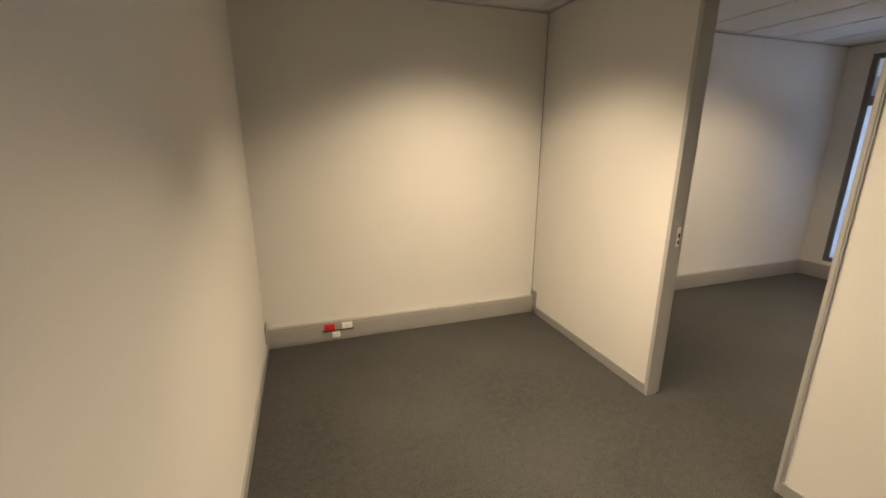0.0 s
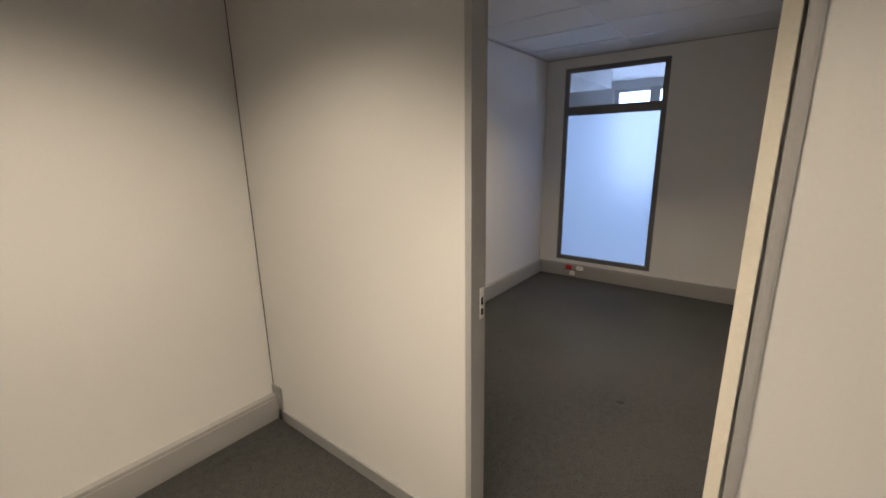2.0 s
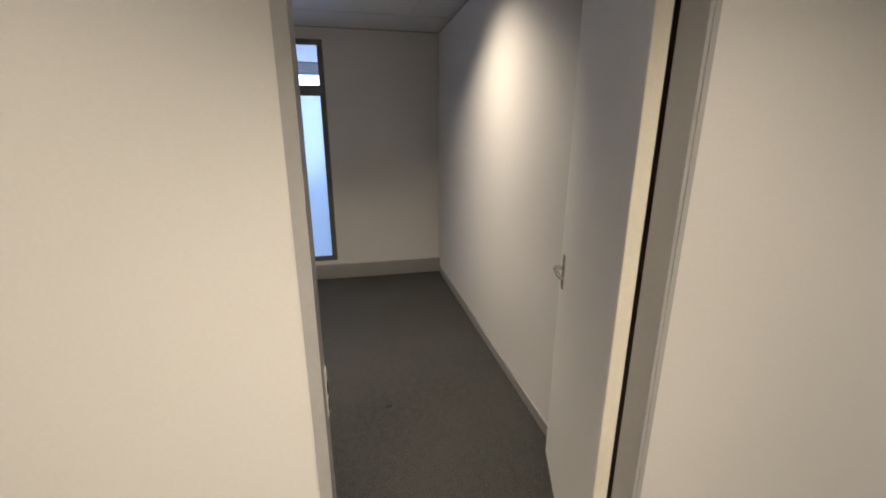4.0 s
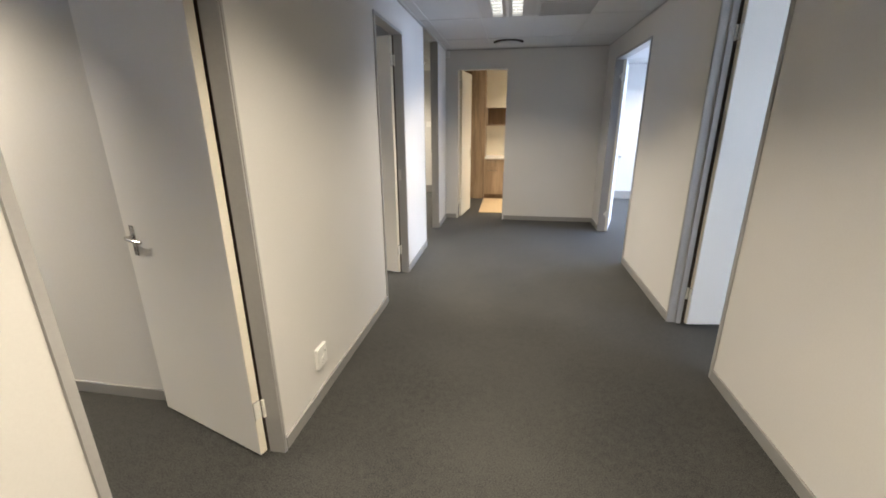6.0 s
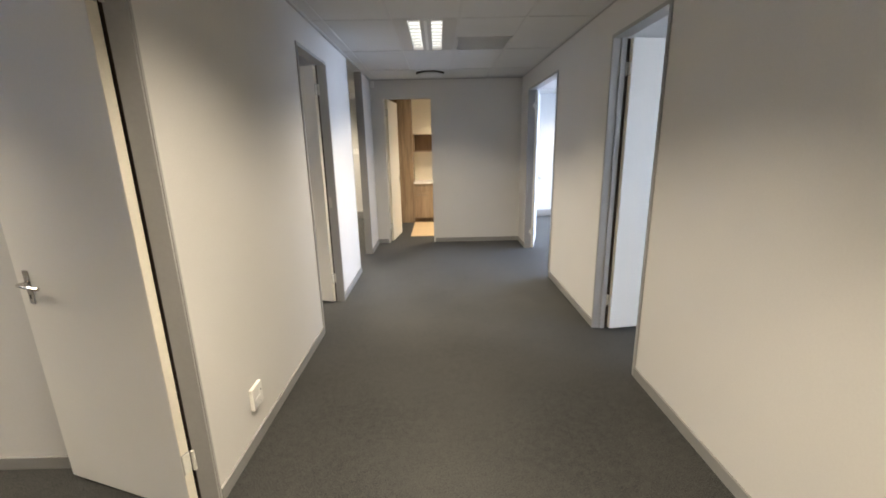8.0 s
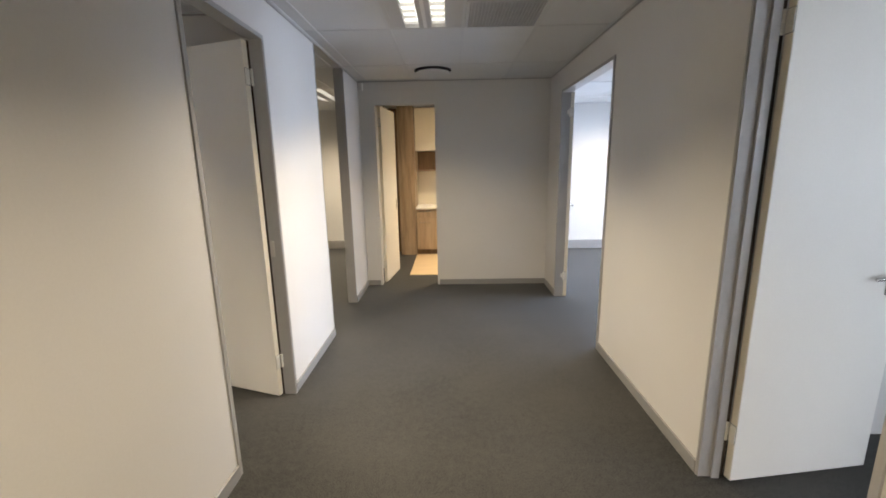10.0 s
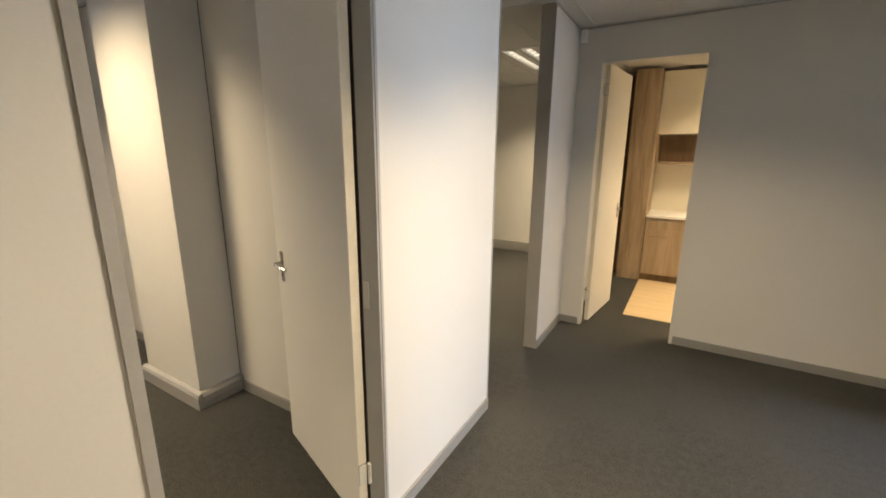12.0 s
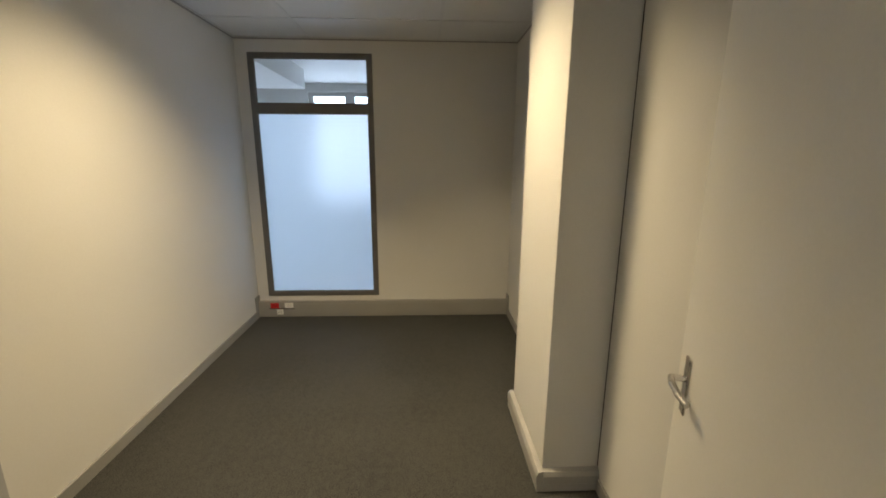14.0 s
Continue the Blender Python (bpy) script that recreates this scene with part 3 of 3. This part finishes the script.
def sloped_board(length, out=0.030, height=0.118):
    """A stepped board that runs along x from 0 with its back at y = 0 and a top sloped back to the wall."""
    prof = [(0, 0), (-out, 0), (-out, 0.042), (-out - 0.003, 0.046), (-out - 0.003, height - 0.030), (-out + 0.006, height - 0.008), (0, height)]
    bm = bmesh.new()
    ends = [[bm.verts.new((x, y, z)) for y, z in prof] for x in (0, length)]
    for k in range(len(prof)):
        q = (k + 1) % len(prof)
        bm.faces.new((ends[0][k], ends[0][q], ends[1][q], ends[1][k]))
    bm.faces.new(ends[0])
    bm.faces.new(ends[1])
    return bm


for nm, length, at in (("front_board", 0.74, pose(-2.302, 5.014, 0)), ("side_board", 0.284, pose(-1.591, 5.015, 0, 0, 0, 90)), ("side_board", 0.284, pose(-2.273, 5.299, 0, 0, 0, -90))):
    board = part(nm, sloped_board(length), M_FRAME, column_skirt)
    board.matrix_basis = at
# one dark line for both the joint and the column's soft shadow
structure("corner_joint_shade", boxes((-1.592, -1.5888, 5.2972, 5.30, 0.12, CEIL)), M_DARK, "dark line for the joint and the soft shade behind the column", "trim")


# ---- ceiling fittings ----
def troffer(name):
    """Recessed tray with two lit strips, centre ridge and cross blades; origin at the ceiling face of its cell's middle."""
    ob = tagged(root(name), "recessed white fluorescent ceiling light with two lit strips", "ceiling light", group="recessed ceiling lights")
    w, d, h = TX / 2 - 0.012, TY / 2 - 0.012, 0.1
    part("tray", boxes((-w, w, -d, d, h, h + 0.004), (-w, -w + 0.004, -d, d, 0, h), (w - 0.004, w, -d, d, 0, h), (-w, w, -d, -d + 0.004, 0, h), (-w, w, d - 0.004, d, 0, h)), M_TRAY, ob)
    part("rim", boxes((-w, w, -d, -d + 0.03, 0.0, 0.006), (-w, w, d - 0.03, d, 0.0, 0.006), (-w, -w + 0.03, -d, d, 0.001, 0.007), (w - 0.03, w, -d, d, 0.001, 0.007)), M_TRAY, ob)
    for x in (-0.103, 0.103):
        bm = bmesh.new()
        box(bm, x - 0.048, x + 0.048, -d + 0.035, d - 0.035, 0.030, 0.034)
        part("lit_strip", bm, M_TUBE, ob, "glowing prismatic strip")
        # splayed reflector sides, open below
        for s in (-1, 1):
            bm = bmesh.new()
            vs = [bm.verts.new(c) for c in ((x + s * 0.050, -d + 0.03, 0.095), (x + s * 0.050, d - 0.03, 0.095), (x + s * 0.054, d - 0.03, 0.003), (x + s * 0.054, -d + 0.03, 0.003))]
            face = bm.faces.new(vs)
            bmesh.ops.solidify(bm, geom=[face], thickness=0.002)
            part("reflector", bm, M_LOUVRE, ob, "pale metal reflector")
    for x0, x1 in ((-w + 0.03, -0.158), (-0.048, 0.048), (0.158, w - 0.03)):
        part("infill", boxes((x0, x1, -d + 0.03, d - 0.03, 0.002, 0.006)), M_TRAY, ob)
    part("centre_ridge", boxes((-0.014, 0.014, -d + 0.03, d - 0.03, -0.004, 0.002)), M_PLASTIC, ob, "white centre ridge", bevel=0.003)
    for x in (-0.103, 0.103):
        for k in range(9):
            y = -d + 0.10 + k * (2 * d - 0.20) / 8
            part("blade", boxes((x - 0.048, x + 0.048, y - 0.002, y + 0.002, 0.004, 0.028)), M_LOUVRE, ob)
    return ob


first = None
for key, (i, j, watts, color) in TROFFERS.items():
    at = pose(GX + (i + 0.5) * TX, GY + (j + 0.5) * TY, CEIL)
    if first is None:
        first = troffer("ceiling_light")
        first.matrix_basis = at
    else:
        copy_thing(first, at)

grille = tagged(root("air_grille", pose(GX + 2.5 * TX, 5.467, CEIL)), "square white egg-crate return-air grille in the ceiling", "air vent")
part("frame", boxes((-0.28, 0.28, -0.27, -0.25, -0.004, 0.012), (-0.28, 0.28, 0.25, 0.27, -0.004, 0.012), (-0.28, -0.26, -0.25, 0.25, -0.004, 0.012), (0.26, 0.28, -0.25, 0.25, -0.004, 0.012)), M_TBAR, grille)
part("backing", boxes((-0.28, 0.28, -0.27, 0.27, 0.05, 0.054)), M_DARK, grille)
for k in range(21):
    x = -0.245 + k * 0.0245
    part("slat", boxes((x - 0.002, x + 0.002, -0.25, 0.25, 0.0, 0.022)), M_TBAR, grille)
for k in range(19):
    y = -0.225 + k * 0.025
    part("slat", boxes((-0.26, 0.26, y - 0.002, y + 0.002, 0.001, 0.021)), M_TBAR, grille)

diffuser = tagged(root("round_diffuser", pose(0.985, 7.215, CEIL)), "round white ceiling air diffuser with a dark throat", "air vent")


def dish(profile, n=48):
    """A lathed shape from (radius, height) pairs."""
    bm = bmesh.new()
    rings = [[bm.verts.new((r * math.cos(2 * math.pi * k / n), r * math.sin(2 * math.pi * k / n), z)) for k in range(n)] for r, z in profile]
    for a, b in zip(rings, rings[1:]):
        for k in range(n):
            bm.faces.new((a[k], a[(k + 1) % n], b[(k + 1) % n], b[k]))
    bm.faces.new(rings[-1])
    bm.faces.new(rings[0])
    return bm


part("throat", dish([(0.212, 0.004), (0.212, -0.002), (0.2, -0.003)]), M_DARK, diffuser, "dark throat")
part("dish", dish([(0.14, -0.006), (0.192, -0.020), (0.196, -0.026), (0.18, -0.034), (0.06, -0.040)]), M_CEIL, diffuser, "white dished centre plate")

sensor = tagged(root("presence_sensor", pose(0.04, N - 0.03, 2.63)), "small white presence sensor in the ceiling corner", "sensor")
part("body", boxes((-0.03, 0.03, -0.02, 0.03, -0.05, 0.05)), M_PLASTIC, sensor, bevel=0.01)


# ---- kitchen ----
KF = 9.65            # front of the base units
structure("floor_vinyl", boxes((0.533, E, 8.23, 10.27, 0.0, 0.006)), M_VINYL, "pale timber-look vinyl kitchen floor", "floor")


def bar_handle(name, x0, x1, y, z, parent):
    bm = bmesh.new()
    cylinder(bm, (x0, y - 0.028, z), (x1, y - 0.028, z), 0.006, 10)
    for x in (x0 + 0.02, x1 - 0.02):
        cylinder(bm, (x, y, z), (x, y - 0.028, z), 0.004, 8)
    return part(name, bm, M_CHROME, parent, "steel bar handle")


def base_unit(name, x0, x1):
    ob = tagged(root(name), "oak-look kitchen base cabinet with drawer and door", "cabinet", group="kitchen base units")
    part("body", boxes((x0, x1, KF + 0.02, 10.26, 0.1, 0.85)), M_WOOD, ob)
    part("plinth", boxes((x0, x1, KF + 0.05, KF + 0.07, 0, 0.1)), M_WOODSHADE, ob)
    d = part("drawer", boxes((x0 + 0.002, x1 - 0.002, KF, KF + 0.018, 0.70, 0.846)), M_WOOD, ob, bevel=0.0015)
    bar_handle("handle", x0 + 0.06, x0 + 0.28, KF, 0.81, d)
    d = part("door", boxes((x0 + 0.002, x1 - 0.002, KF, KF + 0.018, 0.104, 0.696)), M_WOOD, ob, bevel=0.0015)
    bar_handle("handle", x0 + 0.06, x0 + 0.28, KF, 0.615, d)
    return ob


for k in range(4):
    base_unit("base_cabinet", 0.535 + k * 0.45, 0.535 + (k + 1) * 0.45 - 0.002)
tagged(new("worktop", mesh_of("worktop", boxes((0.532, E, KF - 0.02, 10.268, 0.852, 0.885)), M_COUNTER, 0.004)), "white stone-look kitchen worktop on oak cabinets", "worktop")
tall = tagged(root("tall_cabinet"), "tall oak-look kitchen cupboard to the ceiling", "cabinet")
part("body", boxes((0.245, 0.53, KF + 0.02, 10.26, 0.0, 2.66)), M_WOOD, tall)
part("door", boxes((0.245, 0.53, KF, KF + 0.018, 0.002, 2.66)), M_WOOD, tall, bevel=0.0015)
# brown panels carry the shade of the gap beside the tall cupboard
niche = tagged(root("fridge_recess"), "recess beside the tall cupboard, its shade painted dark brown", "cabinet")
part("back_panel", boxes((0.004, 0.241, 10.0, 10.26, 0.0, 2.66)), M_WOODSHADE, niche)
part("side_panel", boxes((0.004, 0.022, KF + 0.05, 9.998, 0.0, 2.66)), M_WOODSHADE, niche)
upper = tagged(root("wall_cupboard"), "cream kitchen wall cupboard above an open oak shelf", "cabinet")
part("body", boxes((0.532, E - 0.01, 9.93, 10.265, 1.90, 2.66)), M_CREAM, upper)
for k in range(3):
    a = 0.535 + k * 0.62
    part("door", boxes((a, a + 0.616, 9.91, 9.928, 1.902, 2.655)), M_CREAM, upper, bevel=0.0015)
shelf = tagged(root("open_shelf"), "open oak-look shelf box under the wall cupboard", "shelf")
part("bottom", boxes((0.532, 1.6, 9.93, 10.265, 1.53, 1.548)), M_WOOD, shelf)
part("back_panel", boxes((0.552, 1.58, 10.245, 10.265, 1.55, 1.897)), M_WOODSHADE, shelf)
part("side_panel", boxes((0.532, 0.55, 9.93, 10.265, 1.549, 1.897)), M_WOOD, shelf)
part("side_panel", boxes((1.582, 1.6, 9.93, 10.265, 1.549, 1.897)), M_WOOD, shelf)
tap = tagged(root("kitchen_tap", pose(1.05, 10.12, 0.885)), "chrome swan-neck kitchen tap on the worktop", "tap")
bm = bmesh.new()
cylinder(bm, (0, 0, 0), (0, 0, 0.2), 0.014)
pts = [Vector((0, -0.06 + 0.06 * math.cos(a), 0.2 + 0.06 * math.sin(a))) for a in [math.pi * k / 8 for k in range(9)]]
for p, q in zip(pts, pts[1:]):
    cylinder(bm, p, q, 0.011, 10)
part("spout", bm, M_CHROME, tap)


# ---- lint on the carpet ----
for name, x, y, turn in (("lint", -1.59, 0.70, 30), ("lint", -1.43, 1.70, 110)):
    bm = bmesh.new()
    pts = [Vector((-0.022, 0, 0.004)), Vector((-0.006, 0.004, 0.006)), Vector((0.008, -0.002, 0.005)), Vector((0.022, 0.003, 0.004))]
    for p, q in zip(pts, pts[1:]):
        cylinder(bm, p, q, 0.0035, 6)
    piece = tagged(new(name, mesh_of("lint", bm, M_DARK)), "small dark shred of lint on the carpet", "lint")
    piece.matrix_basis = pose(x, y, 0, 0, 0, turn)
